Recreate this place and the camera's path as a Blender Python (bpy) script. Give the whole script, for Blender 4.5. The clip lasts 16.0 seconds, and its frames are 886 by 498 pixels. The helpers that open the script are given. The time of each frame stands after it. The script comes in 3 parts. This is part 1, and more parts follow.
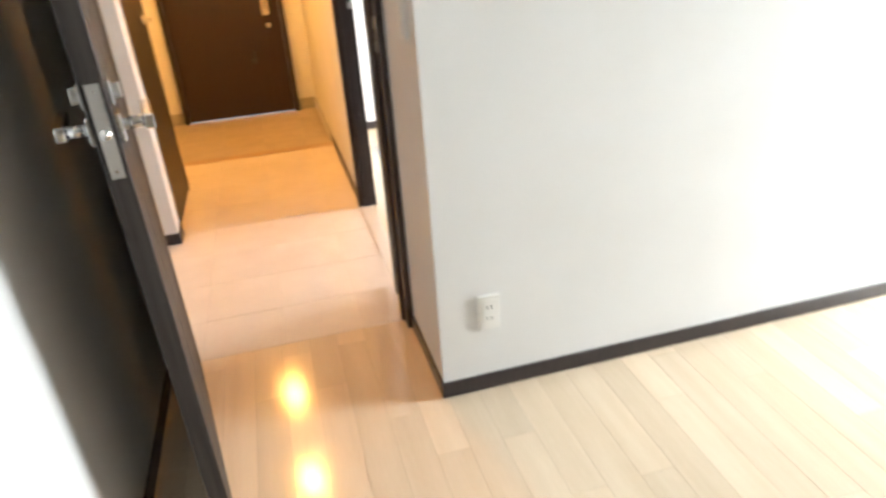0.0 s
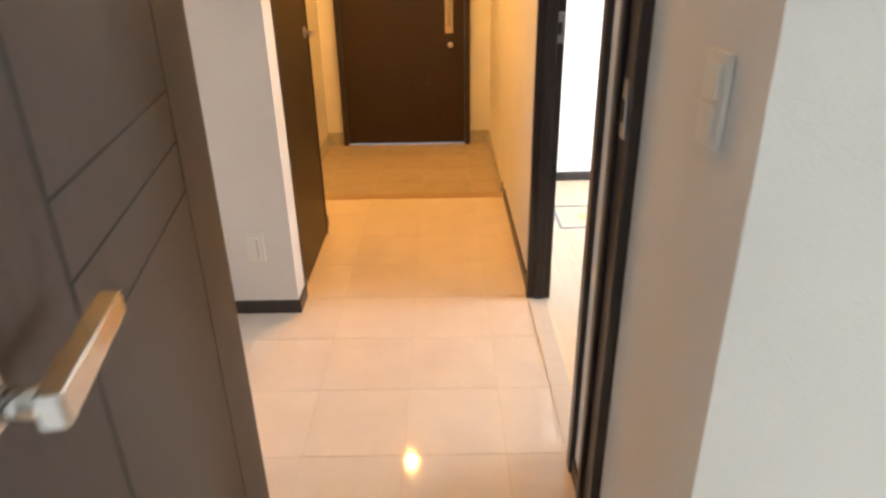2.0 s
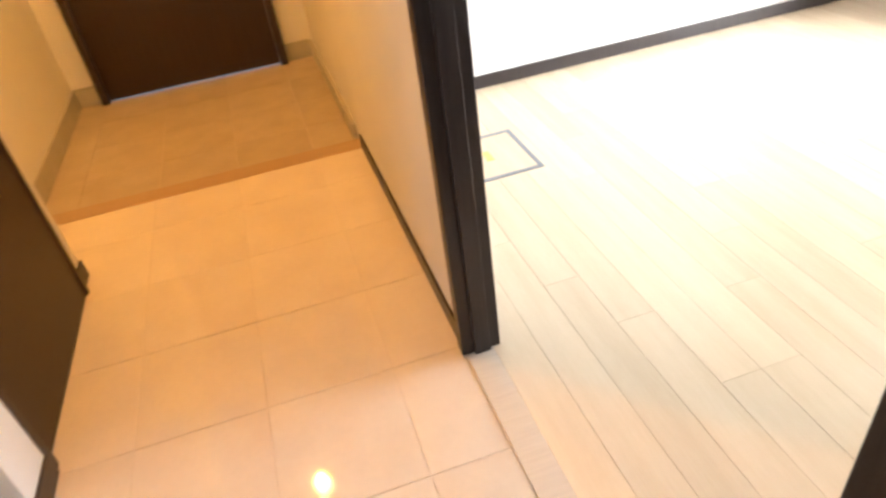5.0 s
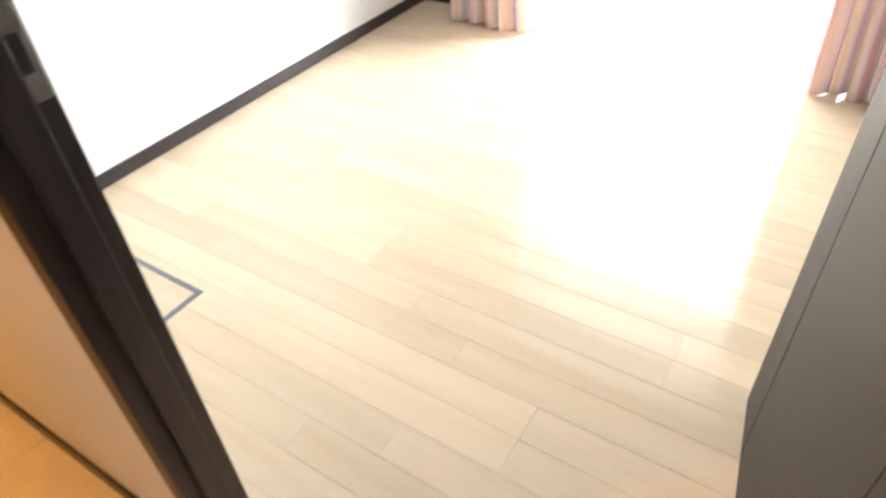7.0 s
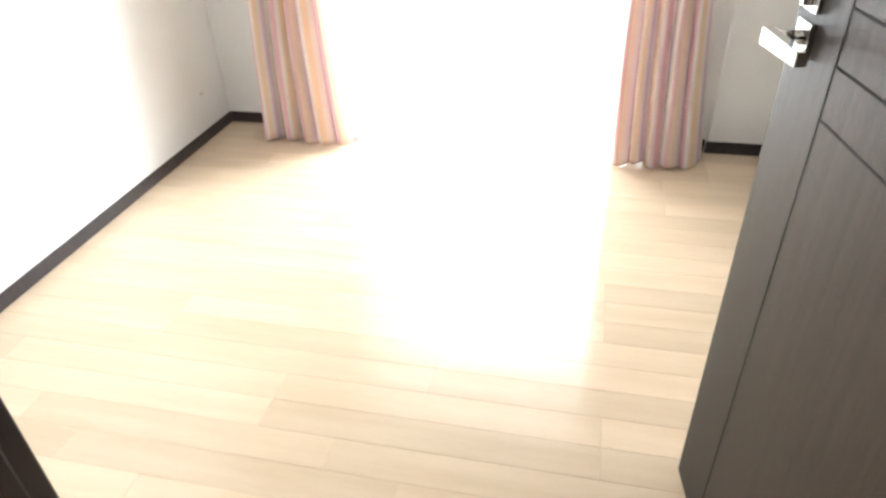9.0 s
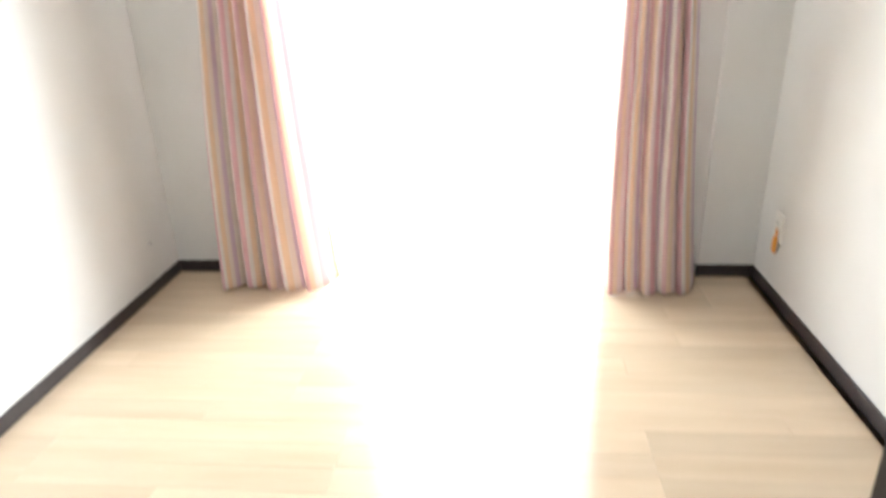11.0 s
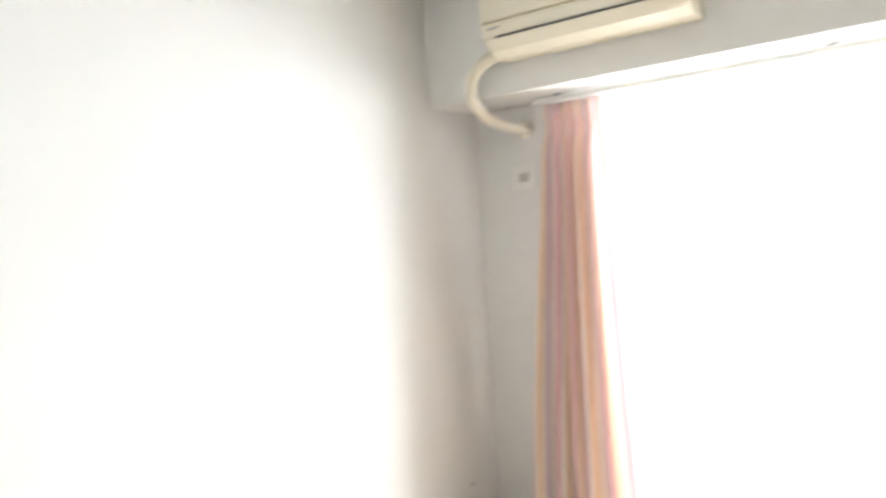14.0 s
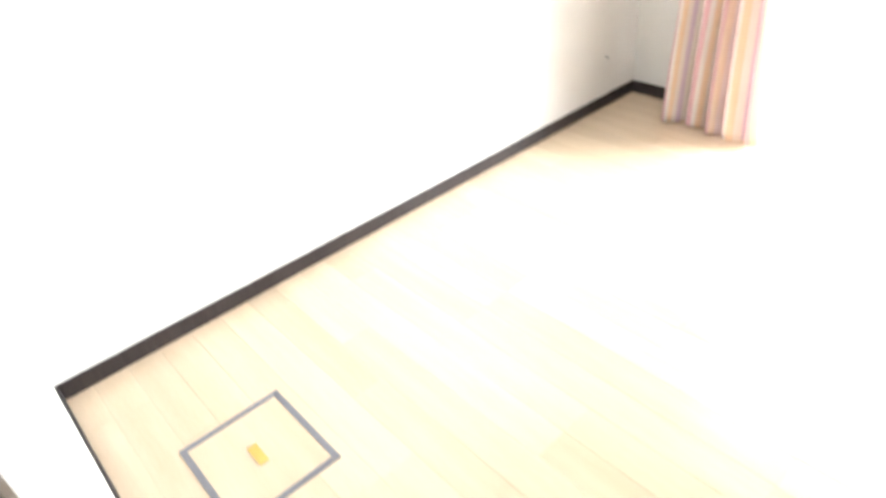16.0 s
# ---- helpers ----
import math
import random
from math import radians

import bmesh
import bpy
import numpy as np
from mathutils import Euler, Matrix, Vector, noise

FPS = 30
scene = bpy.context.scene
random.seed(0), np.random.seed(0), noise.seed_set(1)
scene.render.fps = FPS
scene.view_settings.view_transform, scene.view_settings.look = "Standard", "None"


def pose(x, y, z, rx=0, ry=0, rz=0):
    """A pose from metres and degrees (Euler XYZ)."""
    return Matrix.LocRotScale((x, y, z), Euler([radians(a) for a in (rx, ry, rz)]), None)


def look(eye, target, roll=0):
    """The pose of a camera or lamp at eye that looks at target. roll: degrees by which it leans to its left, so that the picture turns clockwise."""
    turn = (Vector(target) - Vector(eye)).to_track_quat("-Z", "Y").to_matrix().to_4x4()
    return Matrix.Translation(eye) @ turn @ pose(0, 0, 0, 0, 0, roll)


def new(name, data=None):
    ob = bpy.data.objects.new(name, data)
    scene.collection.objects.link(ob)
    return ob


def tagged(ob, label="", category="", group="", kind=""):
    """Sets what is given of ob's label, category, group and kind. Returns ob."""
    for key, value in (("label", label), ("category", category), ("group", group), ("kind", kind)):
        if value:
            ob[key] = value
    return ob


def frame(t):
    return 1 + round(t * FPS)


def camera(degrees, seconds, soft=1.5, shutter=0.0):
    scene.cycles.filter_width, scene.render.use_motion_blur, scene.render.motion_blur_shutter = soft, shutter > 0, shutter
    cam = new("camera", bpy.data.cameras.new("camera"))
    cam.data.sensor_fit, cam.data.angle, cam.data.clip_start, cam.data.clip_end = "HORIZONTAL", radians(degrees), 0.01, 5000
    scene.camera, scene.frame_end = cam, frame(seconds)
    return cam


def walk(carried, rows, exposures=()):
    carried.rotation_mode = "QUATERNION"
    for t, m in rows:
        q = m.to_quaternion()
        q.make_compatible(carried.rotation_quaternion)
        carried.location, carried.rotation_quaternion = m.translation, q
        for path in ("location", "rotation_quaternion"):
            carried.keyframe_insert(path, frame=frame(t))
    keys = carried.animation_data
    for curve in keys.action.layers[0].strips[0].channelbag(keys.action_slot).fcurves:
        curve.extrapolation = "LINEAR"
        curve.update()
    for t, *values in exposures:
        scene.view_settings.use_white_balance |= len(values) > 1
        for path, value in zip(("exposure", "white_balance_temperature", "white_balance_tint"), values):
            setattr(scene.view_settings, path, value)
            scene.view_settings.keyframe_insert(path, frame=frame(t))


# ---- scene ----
cam = camera(68.3, 16.0, soft=2.6, shutter=0.5)
PATH = [
    (0, (-0.365, -1.671, 1.381), (0.055, 0.063, 0.476), -4.2),
    (0.5, (-0.372, -1.456, 1.356), (-0.108, 0.317, 0.468), -3.0),
    (1, (-0.376, -1.233, 1.368), (-0.040, 0.530, 0.485), -1.2),
    (1.5, (-0.373, -1.001, 1.356), (-0.161, 0.803, 0.520), -1.7),
    (2, (-0.344, -0.738, 1.343), (-0.354, 1.074, 0.496), -1.1),
    (2.5, (-0.358, -0.457, 1.309), (-0.362, 1.310, 0.371), -0.6),
    (3, (-0.350, -0.235, 1.275), (-0.387, 1.500, 0.277), -1.6),
    (3.2, (-0.335, -0.149, 1.250), (-0.396, 1.563, 0.219), -2.4),
    (5.3, (-0.2661, 0.6368, 1.1183), (0.2053, 2.1433, -0.1099), -7.54),
    (5.5, (-0.2690, 0.6792, 1.1414), (0.2932, 2.1199, -0.1269), -5.96),
    (6, (-0.2739, 0.8196, 1.1755), (0.5909, 2.0317, -0.1597), -5.50),
    (6.4, (-0.3135, 0.9127, 1.2376), (0.7792, 1.8783, -0.1312), -1.79),
    (7, (-0.2124, 0.9569, 1.3141), (1.0315, 1.8346, 0.0171), -3.77),
    (7.5, (-0.1389, 0.9849, 1.3089), (1.1609, 1.8215, 0.0398), -6.44),
    (7.8, (-0.1510, 0.9982, 1.3254), (1.2061, 1.7197, 0.0457), -8.34),
    (8, (-0.1271, 1.0428, 1.3370), (1.2908, 1.7732, 0.1302), -8.11),
    (8.5, (-0.1397, 1.1205, 1.3474), (1.3763, 1.6976, 0.1775), -5.19),
    (8.7, (-0.1991, 1.1527, 1.3776), (1.3571, 1.6354, 0.2177), -3.31),
    (10.8, (0.0156, 1.5497, 1.2769), (1.8054, 1.6969, 0.3966), -2.78),
    (11, (0.0234, 1.5321, 1.2836), (1.8622, 1.7147, 0.5187), -2.12),
    (11.5, (0.0781, 1.5312, 1.3938), (1.9764, 1.7373, 0.7990), -2.20),
    (12, (0.0995, 1.4103, 1.4350), (2.0482, 1.6808, 1.0752), -2.38),
    (12.5, (0.0977, 1.3933, 1.4544), (2.0718, 1.6900, 1.3313), -3.48),
    (13, (0.1139, 1.4016, 1.4311), (2.0837, 1.7380, 1.5125), -4.16),
    (13.5, (0.1272, 1.4132, 1.4277), (2.0172, 2.0654, 1.4768), -4.70),
    (14, (0.1770, 1.4078, 1.4713), (1.7890, 2.5879, 1.3769), -3.90),
    (14.5, (0.1495, 1.3327, 1.5358), (1.4456, 2.8157, 1.1883), -4.81),
    (15, (0.1706, 1.3743, 1.4442), (1.3229, 2.8920, 0.8369), -4.77),
    (15.5, (0.1706, 1.3884, 1.3819), (1.1827, 2.8613, 0.4500), -6.00),
    (16, (0.1313, 1.3487, 1.3300), (1.1425, 2.6309, 0.1753), -6.59),
]
walk(cam, [(t, look(eye, target, roll)) for t, eye, target, roll in PATH],
     [(0.0, 1.25), (1.0, 1.08), (2.0, 0.95), (3.2, 1.05), (5.5, 0.85), (6.5, 0.62), (8.7, 0.5), (10.8, 0.25), (12.5, 0.0), (13.5, 0.0), (14.5, 0.2), (15.2, 0.3), (16.0, 0.85)])

# ---- world, daylight, lamps ----
world = bpy.data.worlds.new("world")
scene.world = world
world.use_nodes = True
sky = world.node_tree.nodes.new("ShaderNodeTexSky")
sky.sky_type, sky.sun_disc, sky.sun_elevation, sky.sun_rotation = "NISHITA", False, radians(40), radians(60)
world.node_tree.links.new(sky.outputs[0], world.node_tree.nodes["Background"].inputs[0])
world.node_tree.nodes["Background"].inputs[1].default_value = 0.15


def area(name, m, w, h, watts, col):
    d = bpy.data.lights.new(name, "AREA")
    d.shape, d.size, d.size_y, d.energy, d.color = "RECTANGLE", w, h, watts, col
    ob = new(name, d)
    ob.matrix_world = m
    return ob


def bulb(name, p, watts, col, radius):
    d = bpy.data.lights.new(name, "SPOT")
    d.energy, d.color, d.shadow_soft_size, d.spot_size, d.spot_blend = watts, col, radius, radians(165), 0.4
    ob = new(name, d)
    ob.location = p
    return ob


BED_WATTS, LDK_WATTS, HALL_WATTS, PASSAGE_WATTS = 58, 23, 40, 1.1
area("bedroom_daylight", look((3.27, 1.64, 0.97), (0.0, 1.64, 0.97)), 1.42, 1.92, BED_WATTS, (0.88, 0.95, 1.0))
# added fill lamp outside the window, aimed to brighten the north wall
area("bedroom_north_fill", look((5.2, -0.7, 1.9), (1.7, 3.0, 0.7)), 2.6, 2.2, 320, (0.90, 0.96, 1.0))
area("living_daylight", look((3.46, -0.57, 1.05), (0, -0.57, 1.05)), 0.9, 1.9, LDK_WATTS, (0.68, 0.87, 1.0))
LAMPS = ((-0.59, 2.18), (-0.65, 3.25))
area("passage_daylight", look((-2.33, 0.88, 1.0), (0.0, 0.88, 1.0)), 0.46, 1.9, PASSAGE_WATTS, (1.0, 0.96, 0.90))
for lx, ly in LAMPS:
    bulb("hall_bulb", (lx, ly, 2.37), HALL_WATTS, (1.0, 0.45, 0.09), 0.02)

# ---- materials ----


def mat(name, c1, c2, scale=(1, 1, 1), nscale=8, rough=0.6, metal=0.0, bump=0.1, detail=6, island=0.0, fine=120, spec=0.5, dist=0.002):
    """Noise between two colours at two scales, with fine relief."""
    m = bpy.data.materials.new(name)
    m.use_nodes = True
    nt = m.node_tree
    n, l = nt.nodes, nt.links
    b = n["Principled BSDF"]
    b.inputs["Roughness"].default_value, b.inputs["Metallic"].default_value = rough, metal
    b.inputs["Specular IOR Level"].default_value = spec
    tc = n.new("ShaderNodeTexCoord")
    mp = n.new("ShaderNodeMapping")
    mp.inputs["Scale"].default_value = scale
    oi = n.new("ShaderNodeObjectInfo")
    l.new(tc.outputs["Object"], mp.inputs["Vector"])
    add = n.new("ShaderNodeVectorMath")
    mul = n.new("ShaderNodeMath")
    mul.operation, mul.inputs[1].default_value = "MULTIPLY", 37.0 if island else 0.0
    l.new(oi.outputs["Random"], mul.inputs[0])
    l.new(mp.outputs[0], add.inputs[0])
    l.new(mul.outputs[0], add.inputs[1])
    big = n.new("ShaderNodeTexNoise")
    big.inputs["Scale"].default_value, big.inputs["Detail"].default_value = nscale, detail
    l.new(add.outputs[0], big.inputs["Vector"])
    small = n.new("ShaderNodeTexNoise")
    small.inputs["Scale"].default_value, small.inputs["Detail"].default_value = fine, 3
    l.new(add.outputs[0], small.inputs["Vector"])
    ramp = n.new("ShaderNodeValToRGB")
    ramp.color_ramp.elements[0].position, ramp.color_ramp.elements[1].position = 0.3, 0.7
    ramp.color_ramp.elements[0].color, ramp.color_ramp.elements[1].color = (*c1, 1), (*c2, 1)
    mix = n.new("ShaderNodeMath")
    mix.operation, mix.inputs[1].default_value = "MULTIPLY_ADD", 0.25
    l.new(small.outputs["Fac"], mix.inputs[0])
    sc = n.new("ShaderNodeMath")
    sc.operation, sc.inputs[1].default_value = "MULTIPLY_ADD", 0.75
    sc.inputs[2].default_value = 0.0
    l.new(big.outputs["Fac"], sc.inputs[0])
    l.new(sc.outputs[0], mix.inputs[2])
    l.new(mix.outputs[0], ramp.inputs[0])
    if island:
        hs = n.new("ShaderNodeHueSaturation")
        rng = n.new("ShaderNodeMapRange")
        rng.inputs["To Min"].default_value, rng.inputs["To Max"].default_value = 1 - island, 1 + island
        l.new(oi.outputs["Random"], rng.inputs["Value"])
        l.new(rng.outputs[0], hs.inputs["Value"])
        l.new(ramp.outputs[0], hs.inputs["Color"])
        l.new(hs.outputs[0], b.inputs["Base Color"])
    else:
        l.new(ramp.outputs[0], b.inputs["Base Color"])
    rr = n.new("ShaderNodeMapRange")
    rr.inputs["To Min"].default_value, rr.inputs["To Max"].default_value = max(0.02, rough * 0.85), min(1, rough * 1.15)
    l.new(big.outputs["Fac"], rr.inputs["Value"])
    l.new(rr.outputs[0], b.inputs["Roughness"])
    bp = n.new("ShaderNodeBump")
    bp.inputs["Strength"].default_value, bp.inputs["Distance"].default_value = bump, dist
    l.new(small.outputs["Fac"], bp.inputs["Height"])
    l.new(bp.outputs[0], b.inputs["Normal"])
    return m


WALLPAPER = mat("wallpaper", (0.74, 0.73, 0.71), (0.79, 0.785, 0.77), nscale=3, rough=0.85, bump=0.35, fine=260)
CEILING = mat("ceiling_paper", (0.77, 0.755, 0.72), (0.81, 0.80, 0.77), nscale=3, rough=0.9, bump=0.3, fine=220)
TRIM = mat("dark_trim", (0.022, 0.016, 0.017), (0.045, 0.034, 0.034), (30, 30, 1.5), 3, rough=0.38, bump=0.15)
DOORWOOD = mat("door_wood", (0.014, 0.0105, 0.0095), (0.047, 0.038, 0.034), (26, 26, 0.9), 3, rough=0.5, bump=0.25, fine=40, spec=0.3)
GROOVE = mat("groove", (0.006, 0.005, 0.0045), (0.011, 0.009, 0.008), rough=0.85)
ENTRY = mat("entrance_steel", (0.019, 0.009, 0.005), (0.032, 0.017, 0.010), (30, 30, 1), 3, rough=0.42, bump=0.2)
PLANK = mat("oak_plank", (0.64, 0.495, 0.345), (0.725, 0.585, 0.43), (9, 0.8, 1), 2.2, rough=0.135, bump=0.03, island=0.085, fine=30, dist=0.0008)
UNDER = mat("plank_joint", (0.46, 0.35, 0.235), (0.52, 0.40, 0.28), rough=0.8)
TILE = mat("cream_tile", (0.66, 0.575, 0.505), (0.74, 0.655, 0.58), nscale=5, rough=0.055, bump=0.03, island=0.015, fine=60, dist=0.0008)
GROUT = mat("grout", (0.60, 0.52, 0.45), (0.67, 0.59, 0.52), nscale=30, rough=0.9)
STONE = mat("genkan_tile", (0.40, 0.33, 0.25), (0.5, 0.42, 0.33), nscale=9, rough=0.3, bump=0.06, island=0.05, fine=90)
SKIRT = mat("grey_stone", (0.40, 0.39, 0.35), (0.5, 0.48, 0.44), nscale=12, rough=0.35)
PLASTIC = mat("white_plastic", (0.80, 0.79, 0.75), (0.83, 0.82, 0.79), nscale=4, rough=0.35, bump=0.02)
CREAM = mat("cream_plastic", (0.76, 0.71, 0.58), (0.80, 0.755, 0.63), nscale=3, rough=0.4, bump=0.02)
PIPE = mat("pipe_wrap", (0.72, 0.66, 0.53), (0.78, 0.72, 0.60), nscale=20, rough=0.6, bump=0.3)
DARKPL = mat("dark_slot", (0.02, 0.02, 0.02), (0.04, 0.04, 0.04), rough=0.6)
GREYPL = mat("grey_plastic", (0.30, 0.30, 0.33), (0.36, 0.36, 0.39), rough=0.5)
CHROME = mat("chrome", (0.54, 0.53, 0.52), (0.60, 0.59, 0.58), nscale=6, rough=0.1, metal=1.0, bump=0.02)
STEEL = mat("satin_steel", (0.56, 0.55, 0.54), (0.64, 0.63, 0.62), (3, 3, 40), 5, rough=0.34, metal=1.0, bump=0.05)
ALU = mat("aluminium", (0.16, 0.16, 0.185), (0.21, 0.21, 0.235), (30, 30, 3), 4, rough=0.5, metal=0.0, bump=0.05)
BRASS = mat("brass", (0.62, 0.45, 0.12), (0.7, 0.52, 0.18), nscale=10, rough=0.35, metal=0.8, bump=0.05)
ORANGE = mat("orange_plastic", (0.75, 0.30, 0.04), (0.82, 0.36, 0.07), nscale=10, rough=0.4)
SEAM = mat("seam_shadow", (0.40, 0.34, 0.20), (0.46, 0.40, 0.25), nscale=8, rough=0.6)
SILL = mat("sill_board", (0.55, 0.47, 0.40), (0.63, 0.55, 0.47), (2, 30, 1), 4, rough=0.35)
KAMACHI = mat("step_board", (0.38, 0.26, 0.16), (0.45, 0.32, 0.21), (2, 30, 10), 4, rough=0.3)


def lamp_glow():
    m = bpy.data.materials.new("lamp_glass")
    m.use_nodes = True
    b = m.node_tree.nodes["Principled BSDF"]
    b.inputs["Emission Color"].default_value, b.inputs["Emission Strength"].default_value = (1.0, 0.66, 0.28, 1), 30.0
    return m


def glass():
    m = bpy.data.materials.new("window_glass")
    m.use_nodes = True
    b = m.node_tree.nodes["Principled BSDF"]
    b.inputs["Transmission Weight"].default_value, b.inputs["Roughness"].default_value, b.inputs["IOR"].default_value = 1.0, 0.0, 1.02
    return m


def cloth():
    """Vertical stripes of rose, cream, lilac and peach along the cloth's width."""
    m = bpy.data.materials.new("striped_cloth")
    m.use_nodes = True
    nt = m.node_tree
    n, l = nt.nodes, nt.links
    b = n["Principled BSDF"]
    b.inputs["Roughness"].default_value = 0.85
    uv = n.new("ShaderNodeUVMap")
    uv.uv_map = "cloth"
    sep = n.new("ShaderNodeSeparateXYZ")
    l.new(uv.outputs[0], sep.inputs[0])
    fr = n.new("ShaderNodeMath")
    fr.operation = "FRACT"
    mu = n.new("ShaderNodeMath")
    mu.operation, mu.inputs[1].default_value = "MULTIPLY", 13.0
    l.new(sep.outputs[0], mu.inputs[0])
    l.new(mu.outputs[0], fr.inputs[0])
    r = n.new("ShaderNodeValToRGB")
    r.color_ramp.interpolation = "CONSTANT"
    stripes = [(0.0, (0.83, 0.60, 0.60)), (0.12, (0.91, 0.84, 0.79)), (0.24, (0.77, 0.63, 0.71)), (0.33, (0.90, 0.80, 0.74)), (0.42, (0.89, 0.70, 0.53)),
               (0.52, (0.91, 0.84, 0.80)), (0.62, (0.80, 0.54, 0.57)), (0.74, (0.88, 0.76, 0.75)), (0.88, (0.89, 0.73, 0.60))]
    el = r.color_ramp.elements
    el[0].position, el[0].color = stripes[0][0], (*stripes[0][1], 1)
    el[1].position, el[1].color = stripes[1][0], (*stripes[1][1], 1)
    for p, c in stripes[2:]:
        e = el.new(p)
        e.color = (*c, 1)
    l.new(fr.outputs[0], r.inputs[0])
    l.new(r.outputs[0], b.inputs["Base Color"])
    w = n.new("ShaderNodeTexNoise")
    w.inputs["Scale"].default_value = 400
    bp = n.new("ShaderNodeBump")
    bp.inputs["Strength"].default_value, bp.inputs["Distance"].default_value = 0.2, 0.001
    l.new(w.outputs["Fac"], bp.inputs["Height"])
    l.new(bp.outputs[0], b.inputs["Normal"])
    tr = n.new("ShaderNodeBsdfTranslucent")
    l.new(r.outputs[0], tr.inputs[0])
    mx = n.new("ShaderNodeMixShader")
    mx.inputs[0].default_value = 0.42
    l.new(b.outputs[0], mx.inputs[1])
    l.new(tr.outputs[0], mx.inputs[2])
    l.new(mx.outputs[0], n["Material Output"].inputs[0])
    return m


GLOW, GLASS, CLOTH = lamp_glow(), glass(), cloth()

# ---- mesh helpers ----


def box(x0, x1, y0, y1, z0, z1, bevel=0.0, seg=2, bm=None):
    own = bmesh.new()
    bmesh.ops.create_cube(own, size=1)
    for v in own.verts:
        v.co = Vector(((x0 + x1) / 2 + v.co.x * (x1 - x0), (y0 + y1) / 2 + v.co.y * (y1 - y0), (z0 + z1) / 2 + v.co.z * (z1 - z0)))
    if bevel:
        bmesh.ops.bevel(own, geom=own.edges[:], offset=bevel, segments=seg, affect="EDGES", profile=0.6)
    if bm is None:
        return own
    tmp = bpy.data.meshes.new("tmp")
    own.to_mesh(tmp)
    own.free()
    bm.from_mesh(tmp)
    bpy.data.meshes.remove(tmp)
    return bm


def boxes(rows, bevel=0.0):
    bm = bmesh.new()
    for r in rows:
        box(*r, bevel=bevel, bm=bm)
    return bm


def rod(p, q, r, seg=16, bevel=0.0):
    bm = bmesh.new()
    p, q = Vector(p), Vector(q)
    bmesh.ops.create_cone(bm, cap_ends=True, segments=seg, radius1=r, radius2=r, depth=(q - p).length)
    if bevel:
        rim = [e for e in bm.edges if abs(e.verts[0].co.z - e.verts[1].co.z) < 1e-6]
        bmesh.ops.bevel(bm, geom=rim, offset=bevel, segments=2, affect="EDGES")
    turn = (q - p).to_track_quat("Z", "Y").to_matrix().to_4x4()
    bmesh.ops.transform(bm, matrix=Matrix.Translation((p + q) / 2) @ turn, verts=bm.verts)
    return bm


def link(name, bm, material, smooth=False):
    me = bpy.data.meshes.new(name)
    bm.to_mesh(me)
    bm.free()
    me.materials.append(material)
    if smooth:
        for p in me.polygons:
            p.use_smooth = True
    return new(name, me)


def part(name, bm, material, parent, label="", smooth=False):
    ob = link(name, bm, material, smooth)
    ob.parent = parent
    if label:
        ob["label"] = label
    return ob


def thing(name, label, category, m=None, group=""):
    ob = new(name)
    ob.empty_display_size = 0.05
    ob.matrix_world = m or Matrix()
    return tagged(ob, label, category, group)


def structure(name, bm, material, label, category):
    return tagged(link(name, bm, material), label, category, kind="structure")


def tube(points, r, seg=10):
    """A round tube along a smooth line through the points."""
    pts = [Vector(p) for p in points]
    path = []
    ext = [pts[0] * 2 - pts[1]] + pts + [pts[-1] * 2 - pts[-2]]
    for i in range(1, len(ext) - 2):
        a, b, c, d = ext[i - 1:i + 3]
        for k in range(8):
            t = k / 8
            path.append(0.5 * ((2 * b) + (c - a) * t + (2 * a - 5 * b + 4 * c - d) * t * t + (3 * b - a - 3 * c + d) * t ** 3))
    path.append(pts[-1])
    bm = bmesh.new()
    rings = []
    for i, p in enumerate(path):
        d = (path[min(i + 1, len(path) - 1)] - path[max(i - 1, 0)]).normalized()
        q = d.to_track_quat("Z", "Y")
        rings.append([bm.verts.new(p + q @ Vector((r * math.cos(a * 2 * math.pi / seg), r * math.sin(a * 2 * math.pi / seg), 0))) for a in range(seg)])
    for a, b in zip(rings, rings[1:]):
        for k in range(seg):
            bm.faces.new((a[k], a[(k + 1) % seg], b[(k + 1) % seg], b[k]))
    bm.faces.new(rings[0][::-1])
    bm.faces.new(rings[-1])
    return bm


# ---- the setting ----
H = 2.42          # ceilings
XB0, XB1 = 0.078, 2.83   # bedroom, door wall to window wall
YB0, YB1 = 0.42, 3.11   # bedroom, side walls
XW = 3.42         # outer face of the window walls
BEAM = 1.95

paper = "white textured wallpaper"
# walls
structure("wall_living_bedroom", box(0, XW, -0.045, YB0, 0, H), WALLPAPER, "thick wall with white textured wallpaper and a dark baseboard", "wall")
structure("wall_hall_stub", box(0, XB0, YB0, 0.652, 0, H), WALLPAPER, "short hall wall between two dark door frames", "wall")
structure("wall_hall_east", box(0, XB0, 1.666, 4.32, 0, H), WALLPAPER, "long hall wall with white textured wallpaper", "wall")
structure("wall_over_bedroom_door", box(0, XB0, 0.652, 1.666, 2.09, H), WALLPAPER, "wall over the bedroom doorway", "wall")
structure("wall_bedroom_north", box(XB0, XW, YB1, YB1 + 0.12, 0, H), WALLPAPER, "plain bedroom wall with white textured wallpaper", "wall")
structure("wall_bedroom_pier_north", box(XB1, XW, 2.47, YB1, 0, BEAM), WALLPAPER, "wall pier beside the bedroom window", "wall")
structure("wall_bedroom_pier_south", box(XB1 - 0.035, XW, YB0, 0.66, 0, BEAM), WALLPAPER, "wall pier in the bedroom corner beside the window", "wall")
